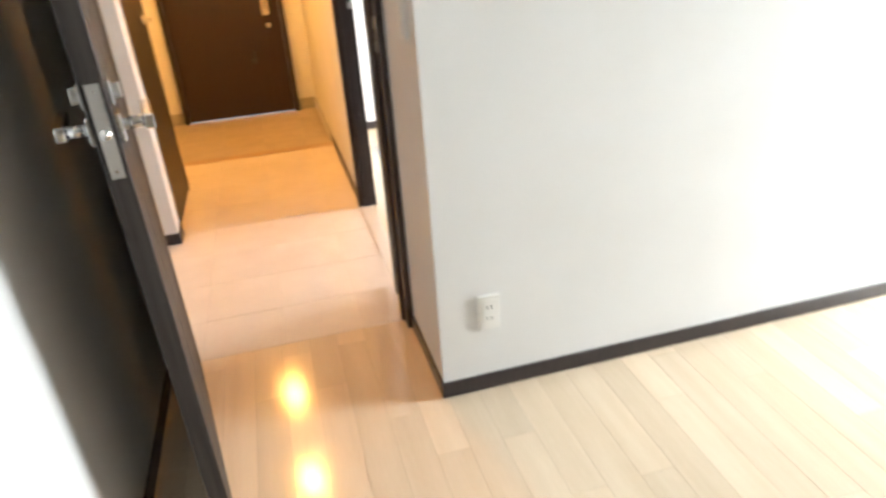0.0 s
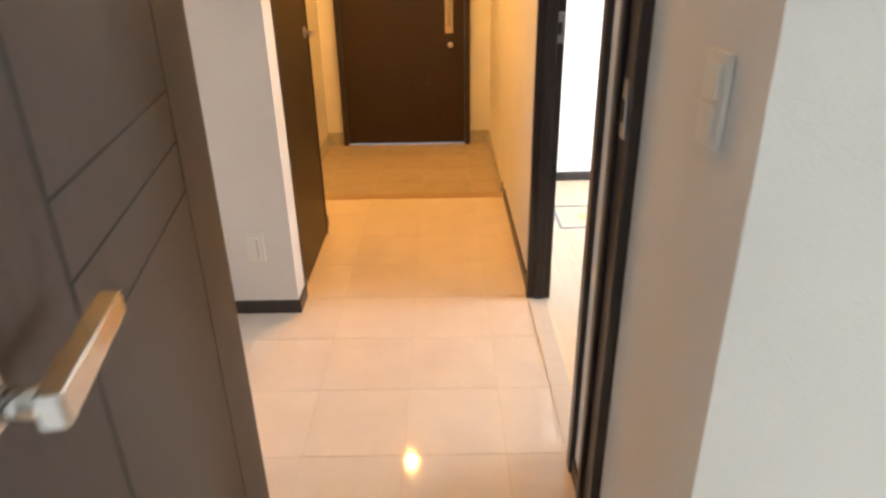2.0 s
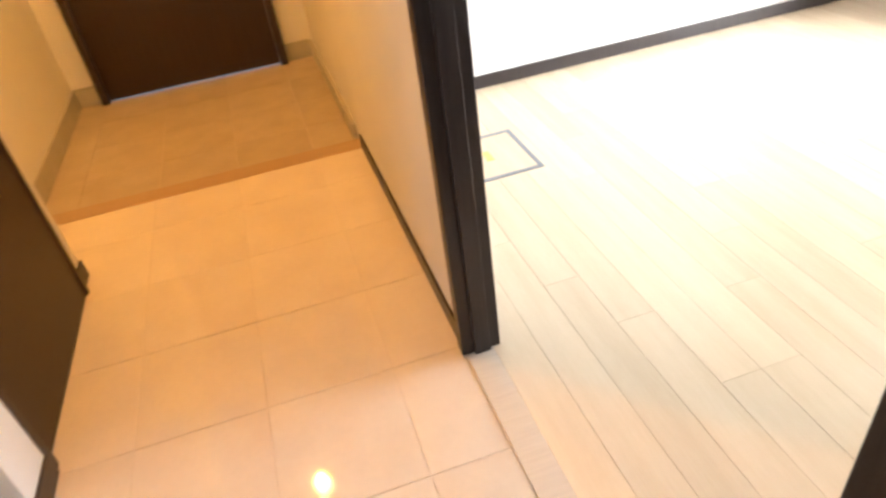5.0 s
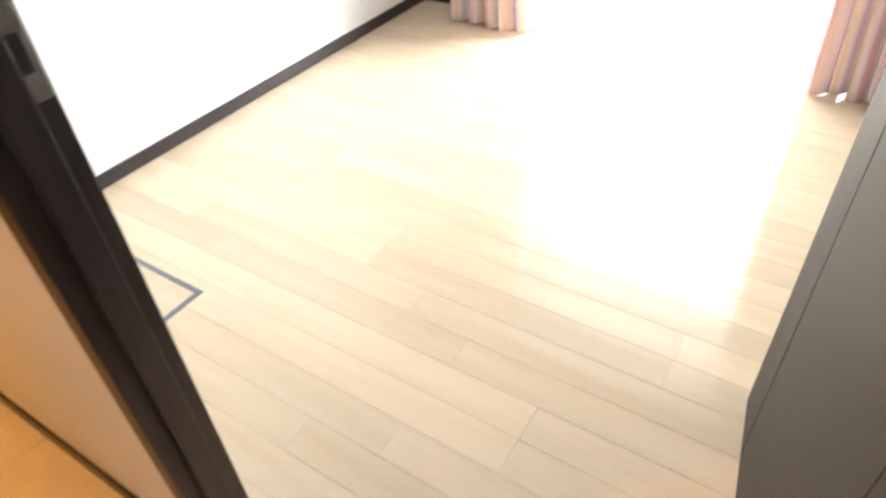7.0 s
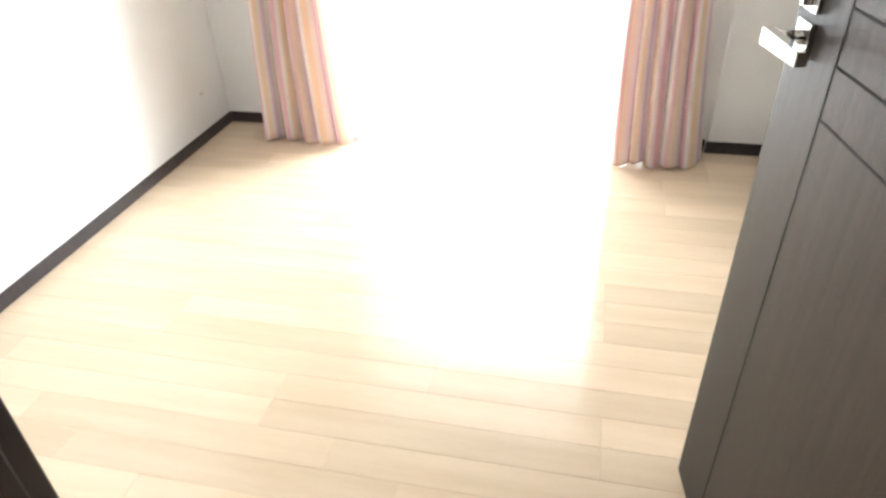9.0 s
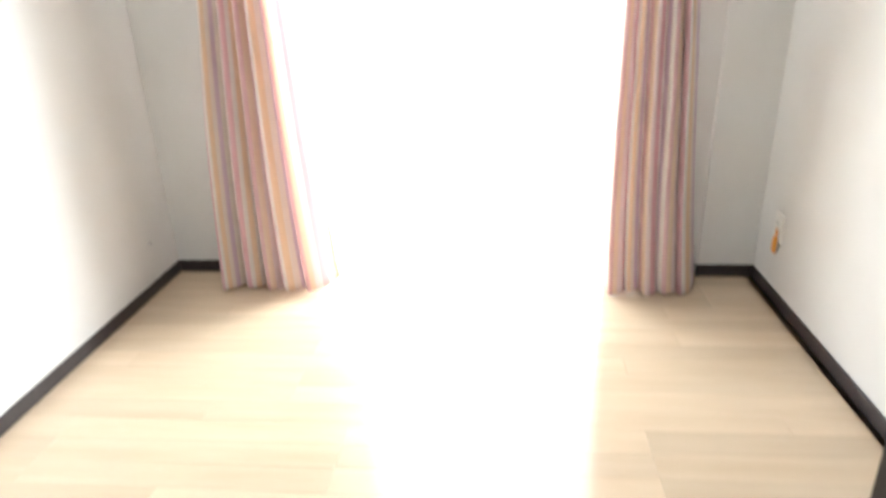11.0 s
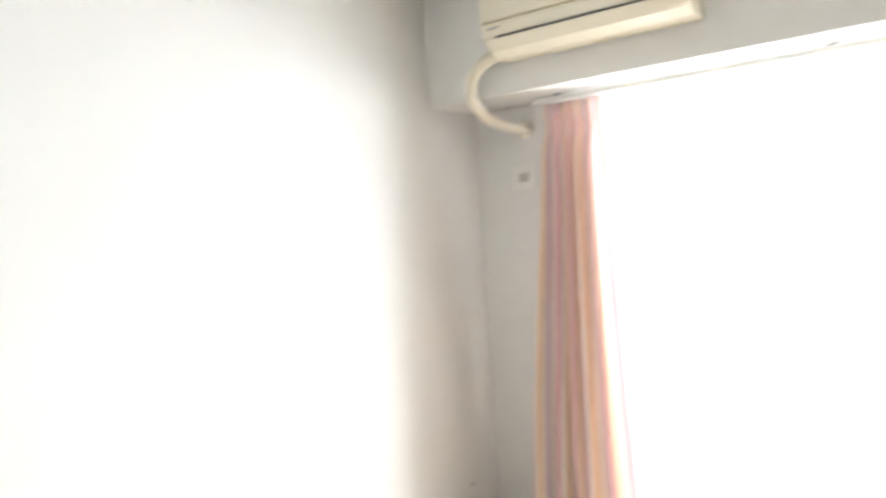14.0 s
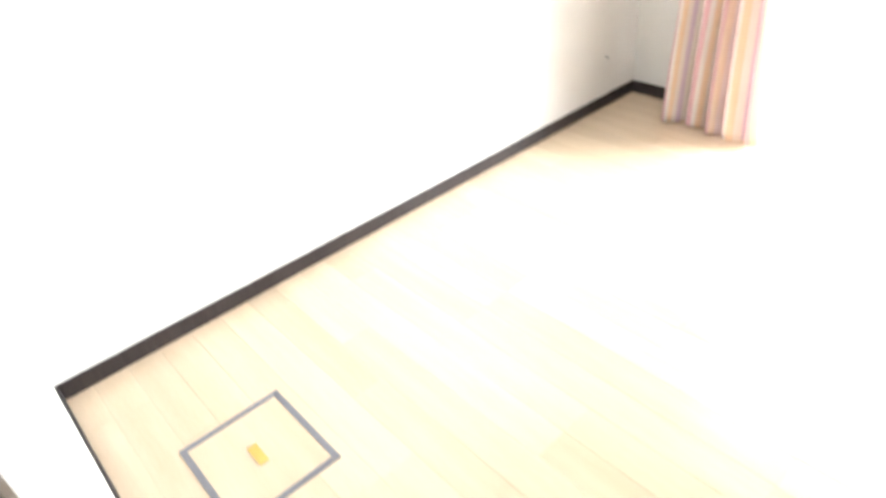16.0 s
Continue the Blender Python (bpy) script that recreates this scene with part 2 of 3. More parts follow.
structure("wall_bedroom_window", box(2.815, XW, 0.66, 0.92, 0, BEAM), WALLPAPER, "recessed papered wall beside the bedroom window", "wall")
structure("beam", box(2.48, XW, YB0, YB1, BEAM, H), WALLPAPER, "deep papered beam above the bedroom window", "beam")
structure("wall_living_east", boxes([(3.20, 3.5, -6.0, -1.05, 0, H), (3.20, 3.5, -0.12, -0.045, 0, H), (3.20, 3.5, -1.05, -0.12, 2.02, H)]), WALLPAPER, "living room window wall with white wallpaper", "wall")
structure("wall_living_south", box(-1.1, 3.5, -6.12, -6.0, 0, H), WALLPAPER, "plain white living room wall", "wall")
structure("wall_living_west", boxes([(-1.1, -0.885, -6.0, 0.40, 0, H)]), WALLPAPER, "plain white living room wall beside the open door", "wall")
structure("wall_hall_south", boxes([(-2.3, -0.872, 0.40, 0.54, 0, H)]), WALLPAPER, "papered wall beside the living room door", "wall")
structure("wall_over_living_door", box(-0.872, 0, 0.39, 0.48, 2.075, H), WALLPAPER, "wall over the living room doorway", "wall")
structure("wall_hall_pillar", boxes([(-2.3, -0.94, 1.555, 1.66, 0, H), (-1.12, -0.94, 1.66, 1.68, 0, H)]), WALLPAPER, "papered wall end with two socket plates", "wall")
structure("wall_hall_west", boxes([(-1.12, -0.97, 2.36, 2.44, 0, H), (-1.34, -1.22, 2.44, 4.32, 0, H), (-1.34, -1.12, 2.36, 2.44, 0, H), (-1.12, -0.95, 1.68, 2.36, 2.06, H)]), WALLPAPER, "yellow-lit papered wall beside the entrance", "wall")
structure("wall_hall_closet_back", boxes([(-1.7, -1.6, 1.66, 2.44, 0, H)]), WALLPAPER, "plain wall behind the closet door", "wall")
structure("wall_hall_end_west", boxes([(-2.42, -2.3, 0.40, 0.62, 0, H), (-2.42, -2.3, 1.14, 1.66, 0, H), (-2.42, -2.3, 0.62, 1.14, 2.0, H)]), WALLPAPER, "plain wall closing the side passage", "wall")
structure("wall_entrance", boxes([(-0.15, 0, 4.12, 4.32, -0.03, H), (-1.34, -1.10, 4.12, 4.32, -0.03, H), (-1.10, -0.15, 4.12, 4.32, 2.06, H)]), WALLPAPER, "papered wall round the entrance door", "wall")
# ceilings
structure("ceiling_bedroom", box(XB0, 2.48, YB0, YB1, H, H + 0.1), CEILING, "cream papered bedroom ceiling", "ceiling")
structure("ceiling_hall", box(-2.42, XB0, 0.36, 4.32, H + 0.002, H + 0.1), CEILING, "papered hall ceiling with downlights", "ceiling")
structure("ceiling_living", box(-1.1, 3.5, -6.12, 0.36, H + 0.004, H + 0.1), CEILING, "papered living room ceiling", "ceiling")
# slabs under the floors
floor_living = structure("floor_living", box(-1.1, 3.6, -6.12, 0.452, -0.12, -0.002), UNDER, "pale oak plank floor of the living room", "floor")
floor_bedroom = structure("floor_bedroom", box(0.062, XW, YB0, YB1, -0.12, -0.0021), UNDER, "pale glossy oak plank floor of the bedroom", "floor")
floor_hall = structure("floor_hall", box(-2.42, 0.02, 0.452, 2.835, -0.12, -0.0015), GROUT, "glossy cream tile floor of the hall", "floor")
floor_entrance = structure("floor_entrance", box(-1.34, 0.02, 2.835, 4.32, -0.14, -0.0325), GROUT, "brown tile floor of the entrance", "floor")
structure("threshold_bedroom", box(-0.006, 0.0615, 0.684, 1.634, -0.01, 0.004, 0.001), SILL, "pale board in the bedroom doorway", "threshold")
structure("step_board", box(-1.22, 0.0, 2.835, 2.925, -0.12, 0.001, 0.003), KAMACHI, "brown board along the entrance step", "step")

# baseboards, proud of the walls
BH, BT = 0.058, 0.008


def baseboard(rows, label="dark brown baseboard"):
    for r in rows:
        structure("baseboard", box(*r, 0.0, BH, 0.002, 1), TRIM, label, "baseboard")


baseboard([(-BT, 3.2, -0.045 - BT, -0.045), (-BT, 0.0, -0.045, 0.3845), (-BT, 0.0, 0.4855, 0.6445), (-0.885, -0.885 + BT, -6.0, 0.40), (-BT, 0.0, 1.674, 2.835),
           (XB0, XB1, YB1 - BT, YB1), (XB1 - BT, XB1, 2.47, YB1 - BT), (XB0 + 0.9, XB1 - 0.035, YB0, YB0 + BT),
           (XB1 - 0.035 - BT, XB1 - 0.035, YB0 + BT, 0.66 + BT), (2.807, 2.815, 0.66 + BT, 0.92), (XB0, XB0 + BT, 1.676, YB1 - BT),
           (-2.3, -0.94 + BT, 1.555 - BT, 1.555), (-0.94, -0.94 + BT, 1.555, 1.68), (-0.97, -0.962, 2.36, 2.452), (-1.22, -0.962, 2.44, 2.448)])
for r in ((-0.014, 0.0, 2.925, 4.108), (-0.15, -0.014, 4.108, 4.12), (-1.22, -1.208, 2.925, 4.12), (-1.208, -1.10, 4.108, 4.12)):
    structure("skirting", box(*r, -0.03, 0.062, 0.002, 1), SKIRT, "grey stone skirting at the entrance", "skirting")


# door frames
def door_frame(name, axis, lo, hi, near, far, top, label, stop, t=0.032):
    """Two jambs, a head and stops round an opening that runs along x or y."""
    fr = tagged(new(name), label, "door frame", kind="structure")

    def b(a0, a1, c0, c1, z0, z1):
        return box(a0, a1, c0, c1, z0, z1, 0.003, 2) if axis == "x" else box(c0, c1, a0, a1, z0, z1, 0.003, 2)
    part("jamb", b(lo - 0.005, lo + t, near, far, 0.0, top), TRIM, fr)
    part("jamb", b(hi - t, hi + 0.005, near, far, 0.0, top), TRIM, fr)
    part("head", b(lo - 0.005, hi + 0.005, near, far, top, top + t), TRIM, fr)
    s0, s1 = stop
    part("stop", b(lo + t, lo + t + 0.012, s0, s1, 0.0, top - 0.013), TRIM, fr)
    part("stop", b(hi - t - 0.012, hi - t, s0, s1, 0.0, top - 0.013), TRIM, fr)
    part("stop", b(lo + t, hi - t, s0, s1, top - 0.012, top), TRIM, fr)
    return fr


frame_l = door_frame("door_frame_living", "x", -0.870, -0.002, 0.385, 0.485, 2.05, "dark brown wooden frame of the living room door", (0.446, 0.470), 0.020)
frame_b = door_frame("door_frame_bedroom", "y", 0.650, 1.668, -0.014, 0.082, 2.05, "dark brown wooden frame of the bedroom door", (0.015, 0.055))
sp = part("strike_plate", box(-0.0265, -0.0225, 0.400, 0.426, 1.02, 1.125, 0.001), STEEL, frame_l, "satin steel strike plate")
part("strike_hole", box(-0.028, -0.0267, 0.406, 0.420, 1.05, 1.09), DARKPL, sp)
sp = part("strike_plate", box(0.05, 0.076, 1.6325, 1.6362, 1.02, 1.125, 0.001), STEEL, frame_b, "satin steel strike plate")
part("strike_hole", box(0.056, 0.070, 1.631, 1.6323, 1.05, 1.09), DARKPL, sp)


# ---- doors ----
def lever(parent, x, side, z):
    """A chunky flat-bar lever on a square rose with a square thumb-turn rose above; side +1 or -1 along the leaf's local y."""
    th = 0.02 * side

    def slab(x0, x1, d0, d1, z0, z1, bev):
        y0, y1 = sorted((th + d0 * side, th + d1 * side))
        return box(x0, x1, y0, y1, z0, z1, bev, 3)
    rose = part("handle_rose", slab(x - 0.024, x + 0.024, -0.001, 0.009, z - 0.026, z + 0.024, 0.002), CHROME, parent, "square chrome handle rose")
    part("handle_neck", rod((x, th, z), (x, th + 0.056 * side, z), 0.0115, 20), CHROME, rose, smooth=True)
    bar = slab(x - 0.118, x + 0.015, 0.043, 0.061, z - 0.013, z + 0.013, 0.003)
    for v in bar.verts:
        k = max(0.0, min(1.0, (x - 0.01 - v.co.x) / 0.11))
        v.co.z = z + (v.co.z - z) * (1 - 0.22 * k) + 0.004 * k
    part("lever", bar, CHROME, rose, "polished flat bar lever")
    part("grub_screw", rod((x + 0.002, th + 0.05 * side, z - 0.0145), (x + 0.002, th + 0.05 * side, z - 0.011), 0.003, 8), DARKPL, rose)
    top = part("turn_rose", slab(x - 0.022, x + 0.022, -0.001, 0.007, z + 0.038, z + 0.082, 0.002), CHROME, parent, "square chrome thumb-turn rose")
    part("thumb_turn", slab(x - 0.005, x + 0.005, 0.007, 0.021, z + 0.046, z + 0.074, 0.002), CHROME, top)


def flush_door(name, m, w, label, z=1.0, near=0.185, far=0.135):
    """A leaf hung at the local origin, running along +x, with two upright and several cross grooves on both faces."""
    d = thing(name, label, "door", m)
    h, t = 2.03, 0.02
    part("leaf", box(0, w, -t, t, 0.008, h, 0.0015, 1), DOORWOOD, d)
    for s in (-1, 1):
        y0, y1 = sorted((t * s - 0.0004 * s, t * s + 0.0006 * s))
        for gx in (far, w - near):
            part("groove", box(gx - 0.0018, gx + 0.0018, y0, y1, 0.01, h - 0.005), GROOVE, d)
        for gz in (z - 0.085, z - 0.008, z + 0.068):
            part("groove", box(far, w - near, y0, y1, gz - 0.0019, gz + 0.0019), GROOVE, d)
        lever(d, w - 0.055, s, z)
    lp = part("lock_plate", box(w, w + 0.0025, -0.0115, 0.0115, z - 0.08, z + 0.085, 0.001), STEEL, d, "satin steel lock plate")
    part("latch", rod((w, 0, z), (w + 0.012, 0, z), 0.0095, 14, 0.003), CHROME, lp, smooth=True)
    part("screw", rod((w + 0.002, 0, z + 0.072), (w + 0.0034, 0, z + 0.072), 0.0035, 10), CHROME, lp)
    part("screw", rod((w + 0.002, 0, z - 0.067), (w + 0.0034, 0, z - 0.067), 0.0035, 10), CHROME, lp)
    for hz in (0.25, 1.78):
        part("hinge", rod((-0.004, -t - 0.004, hz - 0.05), (-0.004, -t - 0.004, hz + 0.05), 0.005, 10), STEEL, d)
    return d


flush_door("door_living", pose(-0.805, 0.447, 0, 0, 0, -80.35), 0.935, "open grey-brown woodgrain door with dark grooves and a chrome lever", 1.09, 0.235, 0.235)
flush_door("door_bedroom", pose(0.112, 0.775, 0, 0, 0, 8.4), 0.835, "open grey-brown woodgrain bedroom door with a chrome lever", 1.075, 0.16, 0.15)

# dark closet door in the hall
cl = thing("closet_door", "dark brown closed closet door in the hall wall", "door", Matrix())
part("leaf", box(-0.985, -0.955, 1.705, 2.335, 0.006, 2.03, 0.002), ENTRY, cl)
part("jamb", box(-1.0, -0.937, 1.681, 1.703, 0, 2.058, 0.002), TRIM, cl)
part("jamb", box(-1.0, -0.951, 2.337, 2.359, 0, 2.058, 0.002), TRIM, cl)
part("head", box(-1.0, -0.951, 1.704, 2.336, 2.032, 2.058, 0.002), TRIM, cl)
hd = part("handle_rose", rod((-0.956, 2.27, 1.0), (-0.948, 2.27, 1.0), 0.024, 20), STEEL, cl, "small satin handle")
part("lever", box(-0.915, -0.905, 2.16, 2.28, 0.99, 1.01, 0.003), STEEL, hd)
part("neck", rod((-0.95, 2.27, 1.0), (-0.91, 2.27, 1.0), 0.008), STEEL, hd)

# entrance door
ed = thing("entrance_door", "dark brown steel entrance door with a pale upright handle plate", "door", Matrix())
part("leaf", box(-1.062, -0.192, 4.09, 4.13, -0.02, 2.02, 0.003), ENTRY, ed)
for a0, a1 in ((-1.098, -1.064), (-0.190, -0.152)):
    part("jamb", box(a0, a1, 4.06, 4.2, -0.029, 2.058, 0.003), TRIM, ed)
part("head", box(-1.0635, -0.1905, 4.06, 4.2, 2.022, 2.058, 0.003), TRIM, ed)
pl = part("handle_plate", box(-0.325, -0.270, 4.078, 4.0895, 0.77, 1.22, 0.004), SILL, ed, "pale upright handle plate")
part("handle_bar", rod((-0.297, 4.04, 0.82), (-0.297, 4.04, 1.17), 0.011), STEEL, pl, smooth=True)
for hz in (0.84, 1.15):
    part("standoff", rod((-0.297, 4.04, hz), (-0.297, 4.08, hz), 0.007), STEEL, pl)
part("lock_cylinder", rod((-0.29, 4.076, 0.69), (-0.29, 4.0895, 0.69), 0.02, 18, 0.003), STEEL, ed, "round steel lock cylinder", True)
dg = part("door_guard", box(-0.46, -0.43, 4.072, 4.0895, 0.40, 0.50, 0.004), DARKPL, ed, "small dark door stop")
part("hook", box(-0.475, -0.455, 4.06, 4.075, 0.41, 0.44, 0.003), DARKPL, dg)

# ---- window of the bedroom ----
bd = bpy.data.materials.new("bright_haze")
bd.use_nodes = True
bd.node_tree.nodes["Principled BSDF"].inputs["Emission Color"].default_value = (0.95, 0.98, 1, 1)
bd.node_tree.nodes["Principled BSDF"].inputs["Emission Strength"].default_value = 2.5
structure("backdrop", box(7.0, 7.02, -9, 9, -4, 9), bd, "plain bright hazy sky outside the windows", "backdrop")
win = tagged(new("window_bedroom"), "tall window down to the floor, full of bright daylight", "window", kind="structure")
part("window_frame", boxes([(3.36, 3.42, 0.92, 0.925, 0, BEAM), (3.36, 3.42, 2.455, 2.47, 0, BEAM), (3.36, 3.42, 0.925, 2.455, -0.02, 0.0015), (3.36, 3.42, 0.925, 2.455, BEAM - 0.012, BEAM)]), PLASTIC, win)
pane = part("pane", box(3.385, 3.390, 0.925, 2.455, 0.012, BEAM - 0.012), GLASS, win)
pane.visible_shadow = False
win3 = tagged(new("window_passage"), "narrow bright window at the end of the side passage", "window", kind="structure")
part("window_frame", boxes([(-2.40, -2.34, 0.62, 0.645, 0, 2.0), (-2.40, -2.34, 1.115, 1.14, 0, 2.0), (-2.40, -2.34, 0.645, 1.115, 0, 0.04), (-2.40, -2.34, 0.645, 1.115, 1.96, 2.0)]), PLASTIC, win3)
pane = part("pane", box(-2.375, -2.370, 0.645, 1.115, 0.04, 1.96), GLASS, win3)
pane.visible_shadow = False
win2 = tagged(new("window_living"), "wide living room window with white sashes", "window", kind="structure")
part("window_frame", boxes([(3.3, 3.4, -1.05, -1.0, 0, 2.02), (3.3, 3.4, -0.17, -0.12, 0, 2.02), (3.3, 3.4, -1.0, -0.17, 0, 0.04), (3.3, 3.4, -1.0, -0.17, 1.97, 2.02)]), PLASTIC, win2)


# ---- curtains ----
def curtain(name, top, bottom, x, ztop, zbot, folds, phase, label):
    """A gathered cloth: pleats that open downwards; top and bottom are the spans along y."""
    c = thing(name, label, "curtain", Matrix.Translation((x, (bottom[0] + bottom[1]) / 2, zbot)), "curtains")
    rnd = random.Random(int(phase * 100))
    jit = [rnd.uniform(-0.35, 0.35) for _ in range(folds * 2 + 2)]
    amps = [rnd.uniform(0.6, 1.3) for _ in range(folds * 2 + 2)]
    nu, nv = folds * 22, 44
    bm = bmesh.new()
    lay = bm.loops.layers.uv.new("cloth")
    grid, us = [], []
    for j in range(nv + 1):
        v = j / nv
        z = (ztop - zbot) * v
        w = 1 - v
        row = []
        squeeze = 1 - 0.04 * math.exp(-((v - 0.72) / 0.2) ** 2)
        for i in range(nu + 1):
            u = i / nu
            k = u * folds
            ii = int(k)
            f = k - ii
            ww = jit[ii] * (1 - f) + jit[ii + 1] * f
            am = amps[ii] * (1 - f) + amps[ii + 1] * f
            y0 = bottom[0] * w + top[0] * v
            y1 = bottom[1] * w + top[1] * v
            mid = (y0 + y1) / 2
            y = mid + (y0 + (y1 - y0) * u - mid) * squeeze
            a = 2 * math.pi * k + ww * 2.2 * (0.4 + w) + phase
            amp = (0.026 + 0.066 * w ** 0.6) * am
            amp *= 1 - 0.6 * math.exp(-((v - 0.945) / 0.025) ** 2)
            px = amp * (math.sin(a) + 0.28 * math.sin(2 * a + 1.1 + ww) + 0.16 * math.sin(3 * a + 2.5 * v))
            py = y + 0.45 * amp * math.cos(a + 0.6) + 0.012 * math.sin(5 * v + 2 * ww) * w
            zz = z + (0.012 * math.sin(a * 0.5 + phase) if j == 0 else 0)
            row.append(bm.verts.new((px, py - (bottom[0] + bottom[1]) / 2, max(zz, 0.0))))
        grid.append(row)
    for j in range(nv):
        for i in range(nu):
            fc = bm.faces.new((grid[j][i], grid[j][i + 1], grid[j + 1][i + 1], grid[j + 1][i]))
            for lp, (di, dj) in zip(fc.loops, ((0, 0), (1, 0), (1, 1), (0, 1))):
                lp[lay].uv = ((i + di) / nu * folds * 0.125, (j + dj) / nv)
    cl_ = part("cloth", bm, CLOTH, c, smooth=True)
    md = cl_.modifiers.new("thickness", "SOLIDIFY")
    md.thickness = 0.0015
    for q in range(folds):
        yq = top[0] + (top[1] - top[0]) * (q + 0.5) / folds - (bottom[0] + bottom[1]) / 2
        part("hook", rod((0.0, yq, ztop - zbot - 0.03), (0.0, yq, ztop - zbot + 0.022), 0.003, 8), PLASTIC, c)
    return c


curtain("curtain", (2.425, 2.66), (2.30, 2.79), 2.685, 1.912, 0.012, 5, 1.3, "drawn-back rose, cream and lilac striped curtain reaching the floor")
curtain("curtain", (0.865, 1.105), (0.72, 1.085), 2.685, 1.912, 0.006, 5, 2.6, "drawn-back pink and lilac striped curtain beside the wall pier")
rail = thing("curtain_rail", "white metal curtain rail under the beam", "curtain rail", Matrix())
part("track", box(2.67, 2.70, 0.70, 2.72, 1.922, 1.944, 0.003), PLASTIC, rail)
for by in (0.76, 1.62, 2.60):
    part("bracket", box(2.665, 2.705, by - 0.012, by + 0.012, 1.944, 1.95), GREYPL, rail)

# ---- air conditioner ----
ac = thing("air_conditioner", "cream wall-mounted air conditioner above the window", "air conditioner", Matrix.Translation((2.48, 1.962, 2.065)))
AW, AH, AD = 0.75, 0.272, 0.19


def profile(pts, y0, y1):
    bm = bmesh.new()
    a = [bm.verts.new((x, y0, z)) for x, z in pts]
    b = [bm.verts.new((x, y1, z)) for x, z in pts]
    bm.faces.new(a)
    bm.faces.new(b[::-1])
    for i in range(len(pts)):
        j = (i + 1) % len(pts)
        bm.faces.new((a[j], a[i], b[i], b[j]))
    bmesh.ops.recalc_face_normals(bm, faces=bm.faces[:])
    return bm


bm = profile([(0, 0), (-0.10, 0.0), (-0.15, 0.022), (-0.178, 0.06), (-AD, 0.105), (-AD, AH - 0.02), (-AD + 0.02, AH), (0, AH)], 0, AW)
bmesh.ops.bevel(bm, geom=bm.edges[:], offset=0.006, segments=2, affect="EDGES")
part("body", bm, CREAM, ac)
part("front_panel", box(-AD - 0.007, -AD + 0.002, 0.004, AW - 0.004, 0.118, AH - 0.012, 0.003), CREAM, ac)
part("seam", box(-AD - 0.0012, -AD + 0.002, 0.006, AW - 0.006, 0.110, 0.1165), SEAM, ac)
fl = profile([(-0.105, 0.0005), (-0.152, 0.019), (-0.1805, 0.0565), (-0.184, 0.054), (-0.156, 0.014), (-0.107, -0.004)], 0.06, AW - 0.06)
part("flap", fl, CREAM, ac)
part("outlet_slot", profile([(-0.179, 0.057), (-0.182, 0.0625), (-0.185, 0.0615), (-0.182, 0.056)], 0.06, AW - 0.06), DARKPL, ac, "dark air outlet slot")
for y0 in (0.045, 0.075, 0.11):
    part("indicator", box(-AD - 0.003, -AD + 0.001, y0, y0 + 0.018, 0.088, 0.097, 0.001), GREYPL, ac)
part("badge", box(-AD - 0.002, -AD + 0.001, AW - 0.075, AW - 0.03, 0.088, 0.094), GREYPL, ac)
pp = thing("refrigerant_pipe", "cream wrapped pipe bending from the air conditioner into the wall", "pipe", Matrix())
part("tube", tube([(2.40, 2.68, 2.085), (2.395, 2.75, 2.075), (2.39, 2.815, 2.03), (2.41, 2.845, 1.95), (2.49, 2.85, 1.885), (2.62, 2.845, 1.855), (2.74, 2.84, 1.848), (2.829, 2.84, 1.846)], 0.024, 14), PIPE, pp, smooth=True)
part("wall_collar", rod((2.812, 2.84, 1.846), (2.8295, 2.84, 1.846), 0.042, 24, 0.004), CREAM, pp, smooth=True)
so = thing("socket", "white power socket box for the air conditioner", "socket", Matrix())
part("plate", box(2.466, 2.4795, 2.745, 2.83, 2.19, 2.31, 0.003), PLASTIC, so)
part("plug", box(2.443, 2.466, 2.751, 2.783, 2.235, 2.285, 0.005), PLASTIC, so)
part("cord", tube([(2.45, 2.766, 2.237), (2.44, 2.768, 2.17), (2.44, 2.758, 2.12), (2.43, 2.712, 2.10)], 0.004, 8), PIPE, so, smooth=True)
vp = thing("wall_plate", "white square wall plate under the pipe hole", "wall plate", Matrix())
part("plate", box(2.820, 2.8295, 2.80, 2.915, 1.575, 1.69, 0.003), PLASTIC, vp)
part("knob", box(2.812, 2.820, 2.835, 2.88, 1.61, 1.65, 0.003), SKIRT, vp)
sf = thing("ceiling_soffit", "white papered box under the ceiling beside the beam", "soffit", Matrix())
sf["kind"] = "structure"
part("casing", box(2.30, 2.48, YB0, 1.21, 2.275, H, 0.003), CEILING, sf)


# ---- switches and sockets ----
def plate(name, label, m, kind):
    """A wall plate on its local xz plane, facing -y, 70 by 120 mm, centred."""
    p = thing(name, label, "switch" if kind == "switch" else "socket", m)
    part("plate", box(-0.035, 0.035, -0.009, 0.0, -0.06, 0.06, 0.003), PLASTIC, p)
    if kind == "switch":
        for z in (-0.025, 0.025):
            part("rocker", box(-0.021, 0.021, -0.0125, -0.009, z - 0.022, z + 0.022, 0.002), PLASTIC, p)
    elif kind == "blank":
        part("jack_cover", box(-0.016, 0.016, -0.017, -0.009, -0.045, 0.045, 0.003), PLASTIC, p)
        part("lens_strip", box(0.010, 0.0145, -0.0185, -0.0172, -0.038, 0.038), SKIRT, p)
    else:
        part("inset", box(-0.022, 0.022, -0.011, -0.009, -0.045, 0.045, 0.001), PLASTIC, p)
        for z in (-0.02, 0.02):
            for x in (-0.007, 0.007):
                part("slot", box(x - 0.0013, x + 0.0013, -0.0116, -0.0108, z - 0.006, z + 0.006), DARKPL, p)
    return p


